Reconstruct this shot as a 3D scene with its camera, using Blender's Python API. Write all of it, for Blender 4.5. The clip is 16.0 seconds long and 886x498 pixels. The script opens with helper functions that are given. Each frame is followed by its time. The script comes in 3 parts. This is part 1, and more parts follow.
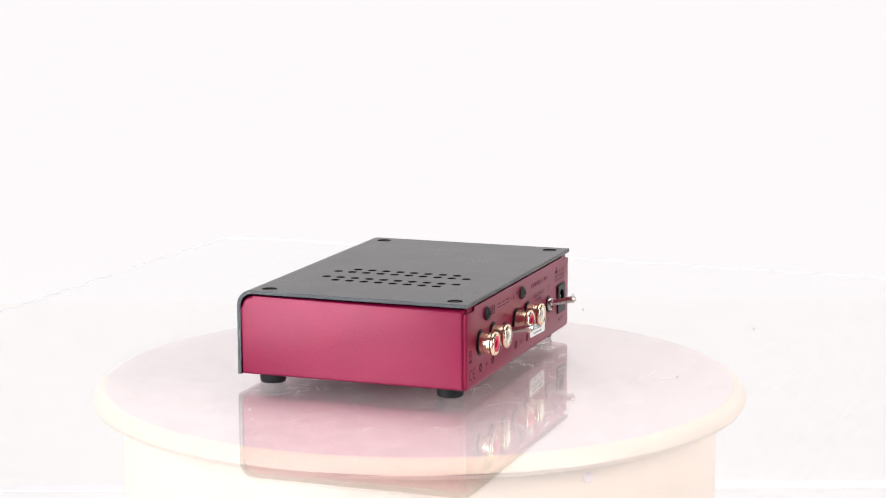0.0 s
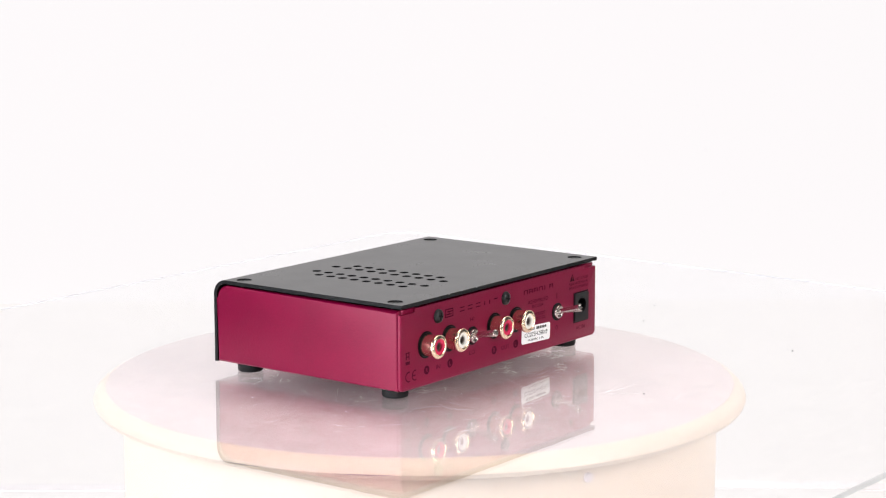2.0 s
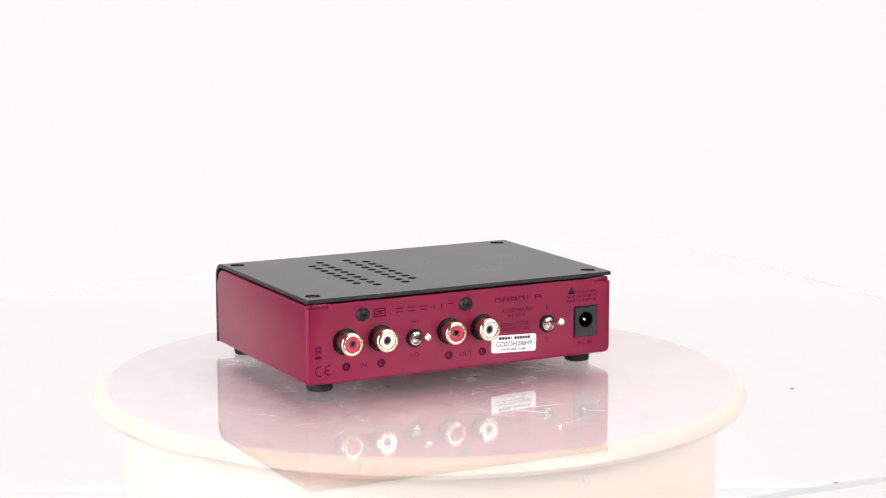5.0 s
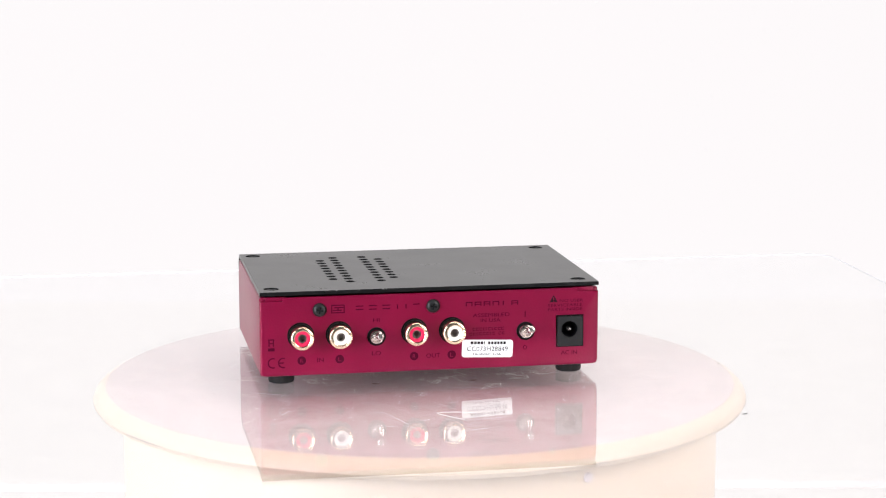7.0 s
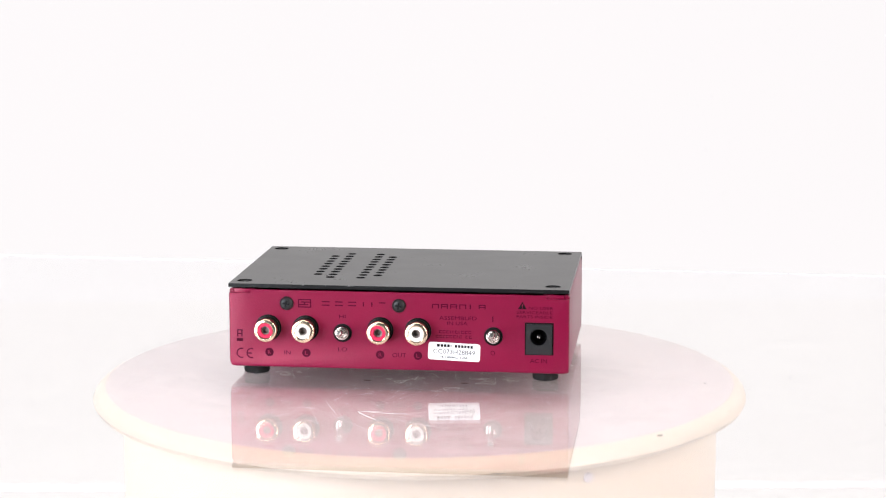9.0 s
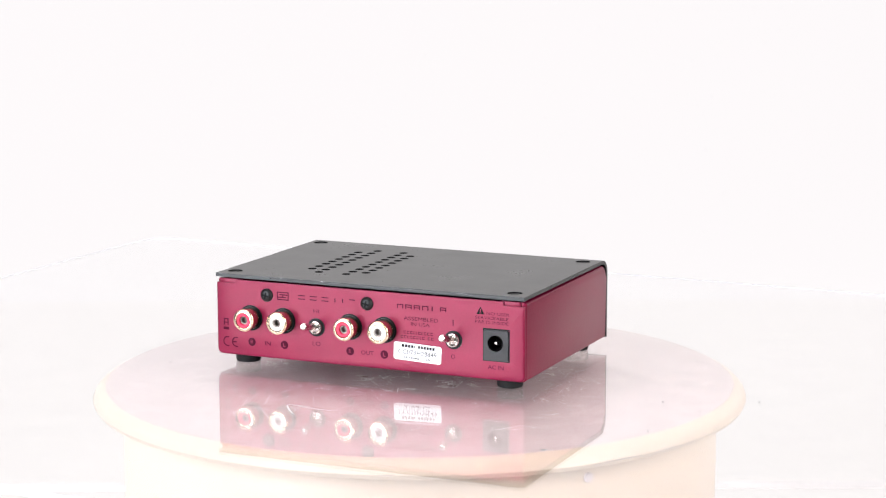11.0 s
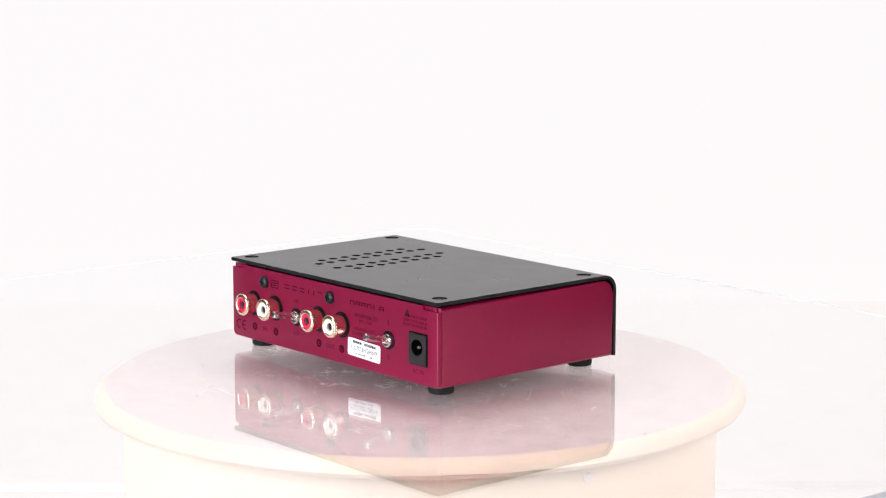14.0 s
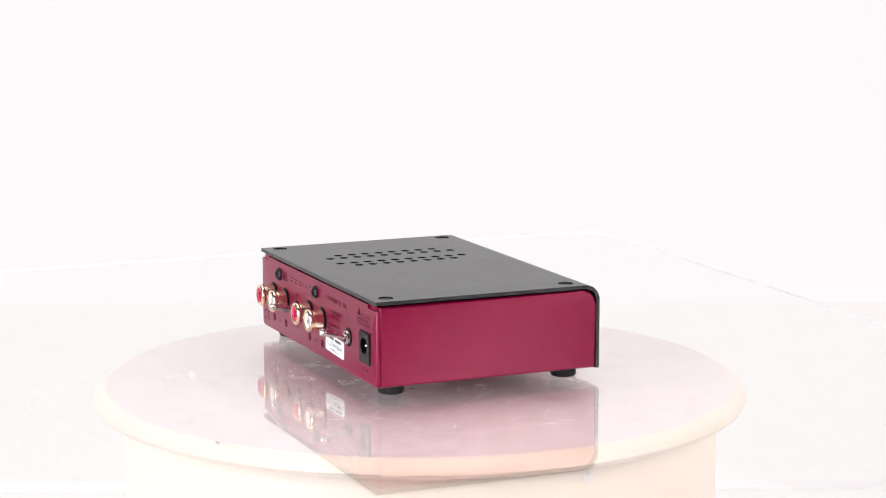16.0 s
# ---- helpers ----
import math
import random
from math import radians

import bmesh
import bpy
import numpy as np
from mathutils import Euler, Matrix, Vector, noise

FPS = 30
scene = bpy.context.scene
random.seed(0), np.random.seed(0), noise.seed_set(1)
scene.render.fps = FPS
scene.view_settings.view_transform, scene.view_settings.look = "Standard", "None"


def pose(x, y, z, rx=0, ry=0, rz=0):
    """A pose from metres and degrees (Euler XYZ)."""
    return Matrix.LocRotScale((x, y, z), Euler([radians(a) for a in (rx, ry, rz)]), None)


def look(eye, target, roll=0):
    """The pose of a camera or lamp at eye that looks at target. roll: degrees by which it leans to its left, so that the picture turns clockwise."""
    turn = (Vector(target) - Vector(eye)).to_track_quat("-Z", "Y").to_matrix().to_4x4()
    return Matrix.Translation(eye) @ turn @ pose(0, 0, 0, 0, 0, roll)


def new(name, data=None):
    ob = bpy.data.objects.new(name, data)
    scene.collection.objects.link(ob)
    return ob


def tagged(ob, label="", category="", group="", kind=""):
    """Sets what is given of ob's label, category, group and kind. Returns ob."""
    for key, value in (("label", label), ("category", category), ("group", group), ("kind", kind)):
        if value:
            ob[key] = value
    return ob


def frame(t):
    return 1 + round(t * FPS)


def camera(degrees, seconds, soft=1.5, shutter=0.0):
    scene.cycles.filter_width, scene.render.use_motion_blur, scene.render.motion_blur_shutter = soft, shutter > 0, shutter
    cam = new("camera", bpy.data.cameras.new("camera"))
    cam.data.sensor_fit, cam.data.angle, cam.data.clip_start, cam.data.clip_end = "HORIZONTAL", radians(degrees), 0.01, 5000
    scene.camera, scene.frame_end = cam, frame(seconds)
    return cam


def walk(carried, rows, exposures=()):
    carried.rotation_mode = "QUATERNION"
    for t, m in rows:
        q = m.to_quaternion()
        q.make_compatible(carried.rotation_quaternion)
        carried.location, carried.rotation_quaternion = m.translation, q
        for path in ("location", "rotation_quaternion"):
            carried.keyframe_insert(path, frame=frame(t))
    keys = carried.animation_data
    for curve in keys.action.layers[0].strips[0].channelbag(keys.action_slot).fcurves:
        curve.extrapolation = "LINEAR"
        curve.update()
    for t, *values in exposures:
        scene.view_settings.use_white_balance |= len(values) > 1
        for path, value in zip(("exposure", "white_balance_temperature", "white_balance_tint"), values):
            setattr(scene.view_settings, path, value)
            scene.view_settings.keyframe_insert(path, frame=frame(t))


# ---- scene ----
# ---- camera: it stands still before a turntable ----
cam = camera(23.73, 16.0, soft=1.15)
EYE = pose(0, -0.81045, 0.17986, 90 - 9.61, 0.0356, -0.6416)
walk(cam, [(0.0, EYE), (16.0, EYE)])

SPEED = 8.555          # degrees a second, clockwise seen from above


def turned(t):
    """The turntable's turn at t seconds."""
    return pose(0, 0, 0, 0, 0, SPEED * (8.0 - t))


# ---- world and lights: a white studio with two softboxes and a backdrop that glows of itself ----
world = bpy.data.worlds.new("studio")
scene.world = world
world.use_nodes = True
world.node_tree.nodes["Background"].inputs[0].default_value = (1.0, 0.97, 0.975, 1)
world.node_tree.nodes["Background"].inputs[1].default_value = 0.035
scene.view_settings.exposure = 0.0


def softbox(name, eye, target, size, watts, colour=(1.0, 0.98, 0.97)):
    data = bpy.data.lights.new(name, "AREA")
    data.shape, data.size, data.size_y = "RECTANGLE", size[0], size[1]
    data.energy, data.color = watts, colour
    ob = new(name, data)
    ob.matrix_world = look(eye, target)
    return ob


softbox("softbox", (-1.06, -1.04, 0.26), (0, 0, 0.02), (0.95, 1.1), 33, (0.88, 0.92, 1.0))
softbox("softbox", (1.16, -0.94, 0.60), (0, 0, 0.02), (0.85, 0.9), 17)
softbox("overhead_softbox", (0, 0.15, 1.5), (0, 0.1, 0), (1.2, 1.0), 11.5)


# ---- materials ----
def surface(name, base, rough=0.5, metal=0.0, vary=0.12, grain=900.0, blotch=40.0, bump=0.05, depth=0.0002, stretch=(1, 1, 1), coat=0.0, spec=0.5, peel=0.0):
    """A painted, plastic or metal surface with fine grain and larger blotches in colour, gloss and relief; peel: strength of a sprayed coat's orange peel."""
    m = bpy.data.materials.new(name)
    m.use_nodes = True
    nt = m.node_tree
    bsdf = nt.nodes["Principled BSDF"]
    co = nt.nodes.new("ShaderNodeTexCoord")
    mp = nt.nodes.new("ShaderNodeMapping")
    mp.inputs["Scale"].default_value = stretch
    nt.links.new(co.outputs["Object"], mp.inputs[0])
    fine, large = nt.nodes.new("ShaderNodeTexNoise"), nt.nodes.new("ShaderNodeTexNoise")
    for node, scale, detail in ((fine, grain, 3), (large, blotch, 4)):
        node.inputs["Scale"].default_value, node.inputs["Detail"].default_value = scale, detail
        nt.links.new(mp.outputs[0], node.inputs["Vector"])
    mix = nt.nodes.new("ShaderNodeMath")
    mix.operation = "MULTIPLY_ADD"
    mix.inputs[1].default_value = 0.4
    nt.links.new(fine.outputs[0], mix.inputs[0])
    half = nt.nodes.new("ShaderNodeMath")
    half.operation, half.inputs[1].default_value = "MULTIPLY", 0.6
    nt.links.new(large.outputs[0], half.inputs[0])
    nt.links.new(half.outputs[0], mix.inputs[2])
    ramp = nt.nodes.new("ShaderNodeValToRGB")
    ramp.color_ramp.elements[0].position, ramp.color_ramp.elements[1].position = 0.3, 0.7
    ramp.color_ramp.elements[0].color = (*[c * (1 - vary) for c in base], 1)
    ramp.color_ramp.elements[1].color = (*[min(1, c * (1 + vary)) for c in base], 1)
    nt.links.new(mix.outputs[0], ramp.inputs[0])
    nt.links.new(ramp.outputs[0], bsdf.inputs["Base Color"])
    gloss = nt.nodes.new("ShaderNodeMapRange")
    gloss.inputs["To Min"].default_value, gloss.inputs["To Max"].default_value = max(0.02, rough - 0.06), rough + 0.06
    nt.links.new(mix.outputs[0], gloss.inputs["Value"])
    nt.links.new(gloss.outputs[0], bsdf.inputs["Roughness"])
    bsdf.inputs["Metallic"].default_value = metal
    bsdf.inputs["Specular IOR Level"].default_value = spec
    bsdf.inputs["Coat Weight"].default_value = coat
    bsdf.inputs["Coat Roughness"].default_value, bsdf.inputs["Coat IOR"].default_value = 0.35, 1.38
    if bump:
        relief = nt.nodes.new("ShaderNodeBump")
        relief.inputs["Strength"].default_value, relief.inputs["Distance"].default_value = bump, depth
        nt.links.new(fine.outputs[0], relief.inputs["Height"])
        nt.links.new(relief.outputs[0], bsdf.inputs["Normal"])
        if peel:
            lie = nt.nodes.new("ShaderNodeMapping")
            lie.inputs["Scale"].default_value = (1.0, 1.0, 3.0)
            nt.links.new(co.outputs["Object"], lie.inputs[0])
            skin, wave = nt.nodes.new("ShaderNodeTexNoise"), nt.nodes.new("ShaderNodeBump")
            skin.inputs["Scale"].default_value, skin.inputs["Detail"].default_value = 360.0, 2.0
            nt.links.new(lie.outputs[0], skin.inputs["Vector"])
            wave.inputs["Strength"].default_value, wave.inputs["Distance"].default_value = peel, 0.0004
            nt.links.new(skin.outputs[0], wave.inputs["Height"])
            nt.links.new(relief.outputs[0], wave.inputs["Normal"])
            nt.links.new(wave.outputs[0], bsdf.inputs["Normal"])
            nt.links.new(wave.outputs[0], bsdf.inputs["Coat Normal"])
    return m


BURGUNDY = surface("burgundy_paint", (0.226, 0.0004, 0.035), 0.45, 0.3, 0.10, 1400, 60, 0.3, 0.0002, coat=1.0, spec=0.0, peel=0.012)
BLACK = surface("satin_black_paint", (0.008, 0.008, 0.0085), 0.29, 0.0, 0.15, 1500, 60, 0.05, 0.0001, spec=0.44)
RUBBER = surface("black_rubber", (0.006, 0.006, 0.006), 0.6, 0.0, 0.2, 1500, 120, 0.2, 0.0001, spec=0.3)
PLASTIC = surface("black_plastic", (0.004, 0.004, 0.0045), 0.35, 0.0, 0.2, 900, 100, 0.1, 0.0001, spec=0.18)
SHELL = surface("dark_grey_moulding", (0.017, 0.017, 0.018), 0.42, 0.0, 0.2, 900, 100, 0.1, 0.0001, spec=0.35)
SCREW = surface("black_oxide_steel", (0.014, 0.014, 0.015), 0.4, 0.3, 0.2, 1500, 200, 0.1, 0.0001)
GOLD = surface("gold_plating", (0.97, 0.77, 0.56), 0.24, 1.0, 0.08, 600, 150, 0.02, 0.0001)
NICKEL = surface("nickel_plating", (0.66, 0.61, 0.58), 0.18, 1.0, 0.10, 600, 150, 0.02, 0.0001)
STEEL = surface("satin_nickel", (0.70, 0.64, 0.61), 0.26, 1.0, 0.08, 600, 150, 0.02, 0.0001)
BRASS = surface("darkened_contact", (0.24, 0.20, 0.18), 0.4, 0.8, 0.1, 600, 150, 0.0)
RED = surface("red_insulator", (0.66, 0.012, 0.075), 0.4, 0.0, 0.08, 900, 150, 0.05, 0.0001)
WHITE = surface("white_insulator", (0.90, 0.87, 0.80), 0.4, 0.0, 0.05, 900, 150, 0.05, 0.0001)
PAPER = surface("white_label_film", (0.92, 0.92, 0.92), 0.45, 0.0, 0.03, 900, 100, 0.03, 0.0001)
PRINT = surface("dark_print", (0.062, 0.001, 0.015), 0.5, 0.0, 0.2, 900, 100, 0.0, spec=0.08)
INK = surface("black_ink", (0.006, 0.006, 0.007), 0.5, 0.0, 0.2, 900, 100, 0.0, spec=0.08)
CREAM = surface("cream_plastic", (0.77, 0.61, 0.48), 0.4, 0.0, 0.03, 500, 25, 0.05, 0.0002)
RIM = surface("peach_cream_plastic", (0.63, 0.495, 0.385), 0.4, 0.0, 0.03, 500, 25, 0.05, 0.0002)
DISC = surface("scuffed_pinkish_disc", (0.545, 0.45, 0.442), 0.5, 0.0, 0.17, 1100, 95, 0.15, 0.0002)
BUTTON = surface("violet_button", (0.68, 0.58, 0.60), 0.4, 0.0, 0.1, 900, 100, 0.03)
STRIP = surface("grey_white_tape", (0.86, 0.82, 0.83), 0.6, 0.0, 0.05, 300, 30, 0.05, 0.0002)
SCUFF = surface("white_scuff", (0.80, 0.78, 0.78), 0.6, 0.0, 0.1, 600, 100, 0.0)
CHIP = surface("bare_chipped_edge", (0.30, 0.30, 0.31), 0.5, 0.3, 0.2, 900, 100, 0.0)
RIM_SHADE = surface("brown_grey_rim_shade", (0.26, 0.21, 0.19), 0.7, 0.0, 0.4, 900, 200, 0.0)
SPECK = surface("grey_dust", (0.20, 0.20, 0.20), 0.8, 0.0, 0.2, 900, 100, 0.0)

GLASS = bpy.data.materials.new("clear_acrylic")
GLASS.use_nodes = True
g = GLASS.node_tree.nodes["Principled BSDF"]
g.inputs["Base Color"].default_value = (0.985, 0.985, 0.99, 1)
g.inputs["Roughness"].default_value, g.inputs["IOR"].default_value = 0.0, 1.335
g.inputs["Transmission Weight"].default_value = 1.0


def haze(m, low, high):
    """Dull the clear surface with worn-in fine scratches that run several ways, and with smears."""
    nt = m.node_tree
    co, out = nt.nodes.new("ShaderNodeTexCoord"), nt.nodes["Material Output"]
    total = None
    for turn, scale, thin in ((0.4, 60.0, 14.0), (1.5, 75.0, 11.0), (2.5, 50.0, 16.0), (0.0, 45.0, 1.0)):
        mp, noise, band = nt.nodes.new("ShaderNodeMapping"), nt.nodes.new("ShaderNodeTexNoise"), nt.nodes.new("ShaderNodeMapRange")
        mp.inputs["Rotation"].default_value, mp.inputs["Scale"].default_value = (0, 0, turn), (1.0, thin, 1.0)
        nt.links.new(co.outputs["Object"], mp.inputs[0])
        noise.inputs["Scale"].default_value, noise.inputs["Detail"].default_value = scale, 5.0
        noise.inputs["Distortion"].default_value = 0.6
        nt.links.new(mp.outputs[0], noise.inputs["Vector"])
        band.inputs["From Min"].default_value, band.inputs["From Max"].default_value = 0.42, 0.74
        nt.links.new(noise.outputs[0], band.inputs["Value"])
        if total is None:
            total = band
        else:
            add = nt.nodes.new("ShaderNodeMath")
            add.operation = "ADD"
            nt.links.new(total.outputs[0], add.inputs[0])
            nt.links.new(band.outputs[0], add.inputs[1])
            total = add
    amount = nt.nodes.new("ShaderNodeMapRange")
    amount.inputs["From Max"].default_value = 2.0
    amount.inputs["To Min"].default_value, amount.inputs["To Max"].default_value = low, high
    nt.links.new(total.outputs[0], amount.inputs["Value"])
    dull, mix = nt.nodes.new("ShaderNodeBsdfDiffuse"), nt.nodes.new("ShaderNodeMixShader")
    dull.inputs["Color"].default_value = (0.86, 0.86, 0.87, 1)
    nt.links.new(amount.outputs[0], mix.inputs[0])
    nt.links.new(nt.nodes["Principled BSDF"].outputs[0], mix.inputs[1])
    nt.links.new(dull.outputs[0], mix.inputs[2])
    nt.links.new(mix.outputs[0], out.inputs["Surface"])


WORN = GLASS.copy()
WORN.name = "worn_clear_acrylic"
haze(WORN, 0.001, 0.03)

# the sawn front edge is coloured paler to make up for its weak light
SAWN = surface("brightened_sawn_edge", (0.95, 0.95, 0.95), 0.5, 0.0, 0.06, 500, 60, 0.2, 0.0002, (1, 1, 4))
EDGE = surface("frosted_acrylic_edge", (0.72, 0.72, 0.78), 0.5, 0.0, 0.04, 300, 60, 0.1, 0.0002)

WALL = surface("dark_grey_wall_paint", (0.07, 0.07, 0.072), 0.8, 0.0, 0.06, 300, 2, 0.1, 0.0004)
LAMINATE = surface("white_laminate", (0.75, 0.74, 0.73), 0.5, 0.0, 0.04, 300, 8, 0.05, 0.0002)

# the backdrop is no lamp: emission stands in for the light on it
GLOWING = bpy.data.materials.new("glowing_white_backdrop")
GLOWING.use_nodes = True
b = GLOWING.node_tree.nodes["Principled BSDF"]
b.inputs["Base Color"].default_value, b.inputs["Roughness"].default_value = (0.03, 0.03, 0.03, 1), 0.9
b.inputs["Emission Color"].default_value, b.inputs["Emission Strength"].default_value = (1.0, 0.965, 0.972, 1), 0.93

# table light is put into the material as an even glow
TABLE = bpy.data.materials.new("glowing_white_table_acrylic")
TABLE.use_nodes = True
b = TABLE.node_tree.nodes["Principled BSDF"]
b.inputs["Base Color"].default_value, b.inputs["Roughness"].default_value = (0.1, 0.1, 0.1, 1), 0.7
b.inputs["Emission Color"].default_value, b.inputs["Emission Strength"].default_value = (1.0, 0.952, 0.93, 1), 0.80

MM = 0.001


# ---- mesh helpers ----
def mesh(name, bm, material, angle=35):
    me = bpy.data.meshes.new(name)
    bmesh.ops.recalc_face_normals(bm, faces=bm.faces)
    bm.to_mesh(me)
    bm.free()
    me.materials.append(material)
    me.polygons.foreach_set("use_smooth", [True] * len(me.polygons))
    me.set_sharp_from_angle(angle=radians(angle))
    return me


def part(name, bm, material, parent=None, label="", at=None, angle=35):
    ob = new(name, bm if isinstance(bm, bpy.types.Mesh) else mesh(name, bm, material, angle))
    if parent is not None:
        ob.parent = parent
    if at is not None:
        ob.matrix_basis = at
    if label:
        tagged(ob, label)
    return ob


def box(x0, x1, y0, y1, z0, z1, bevel=0.0, segments=2, bm=None):
    """A block in millimetres with rounded edges."""
    own = bmesh.new()
    bmesh.ops.create_cube(own, size=1)
    for v in own.verts:
        v.co = Vector(((x0 if v.co.x < 0 else x1), (y0 if v.co.y < 0 else y1), (z0 if v.co.z < 0 else z1))) * MM
    if bevel:
        bmesh.ops.bevel(own, geom=own.edges[:], offset=bevel * MM, segments=segments, profile=0.5, affect="EDGES")
    return own if bm is None else join(bm, own)


def join(bm, other):
    me = bpy.data.meshes.new("piece")
    other.to_mesh(me)
    other.free()
    bm.from_mesh(me)
    bpy.data.meshes.remove(me)
    return bm


def lathe(profile, n=40, axis="z", bm=None, off=(0, 0, 0)):
    """A turned body from (radius, height) pairs in millimetres; along axis z, or out of the rear panel along -y."""
    bm = bm or bmesh.new()
    rings = []
    for r, h in profile:
        ring = []
        for k in range(n if r > 0 else 1):
            a = 2 * math.pi * k / n
            x, y, z = r * math.cos(a), r * math.sin(a), h
            if axis == "y":
                x, y, z = x, -h, y
            ring.append(bm.verts.new(((x + off[0]) * MM, (y + off[1]) * MM, (z + off[2]) * MM)))
        rings.append(ring)
    for a, c in zip(rings, rings[1:]):
        for k in range(n):
            k2 = (k + 1) % n
            quad = [a[k % len(a)], a[k2 % len(a)], c[k2 % len(c)], c[k % len(c)]]
            bm.faces.new(list(dict.fromkeys(quad)))
    return bm


def sheet_mesh(outline, holes, thick):
    """A plate in the xy plane, in millimetres, with holes right through it, standing on z = 0."""
    cu = bpy.data.curves.new("plate", "CURVE")
    cu.dimensions, cu.fill_mode, cu.extrude = "2D", "BOTH", thick / 2 * MM
    for loop in (outline, *holes):
        sp = cu.splines.new("POLY")
        sp.points.add(len(loop) - 1)
        for p, (x, y) in zip(sp.points, loop):
            p.co = (x * MM, y * MM, 0, 1)
        sp.use_cyclic_u = True
    tmp = new("plate", cu)
    me = bpy.data.meshes.new_from_object(tmp)
    bpy.data.objects.remove(tmp)
    bm = bmesh.new()
    bm.from_mesh(me)
    bpy.data.meshes.remove(me)
    bmesh.ops.remove_doubles(bm, verts=bm.verts[:], dist=1e-6)
    bmesh.ops.translate(bm, verts=bm.verts[:], vec=(0, 0, thick / 2 * MM))
    return bm


def ring(x, y, r, n=20):
    return [(x + r * math.cos(2 * math.pi * k / n), y + r * math.sin(2 * math.pi * k / n)) for k in range(n)]


def rounded(x0, x1, y0, y1, r, n=6):
    pts = []
    for cx, cy, a0 in ((x1 - r, y1 - r, 0), (x0 + r, y1 - r, 90), (x0 + r, y0 + r, 180), (x1 - r, y0 + r, 270)):
        for k in range(n + 1):
            a = radians(a0 + 90 * k / n)
            pts.append((cx + r * math.cos(a), cy + r * math.sin(a)))
    return pts


UPRIGHT = pose(0, 0, 0, 90, 0, 0)      # lays a flat print on a face that looks along -y


def lettering(text, x, z, width, height, material, parent, proud=0.06, bold=0.0):
    """Printed words in the built-in font, fitted to a width and height in millimetres, on the rear panel."""
    cu = bpy.data.curves.new("words", "FONT")
    cu.body, cu.align_x, cu.size, cu.resolution_u, cu.offset = text, "LEFT", 1.0, 3, bold
    tmp = new("words", cu)
    me = bpy.data.meshes.new_from_object(tmp)
    bpy.data.objects.remove(tmp)
    xs, ys = [v.co.x for v in me.vertices], [v.co.y for v in me.vertices]
    sx, sy = width / (max(xs) - min(xs)), height / (max(ys) - min(ys))
    for v in me.vertices:
        v.co = ((v.co.x - (max(xs) + min(xs)) / 2) * sx * MM, (v.co.y - (max(ys) + min(ys)) / 2) * sy * MM, 0)
    me.materials.append(material)
    return part("printed_word", me, material, parent, at=pose(x * MM, -proud * MM, z * MM) @ UPRIGHT)


def bars(name, rects, material, parent, y=-0.06):
    """Thin printed bars; each is x, z, width, height in millimetres on the rear panel."""
    bm = bmesh.new()
    for x, z, w, h in rects:
        box(x - w / 2, x + w / 2, y, y + 0.05, z - h / 2, z + h / 2, bm=bm)
    return part(name, bm, material, parent)


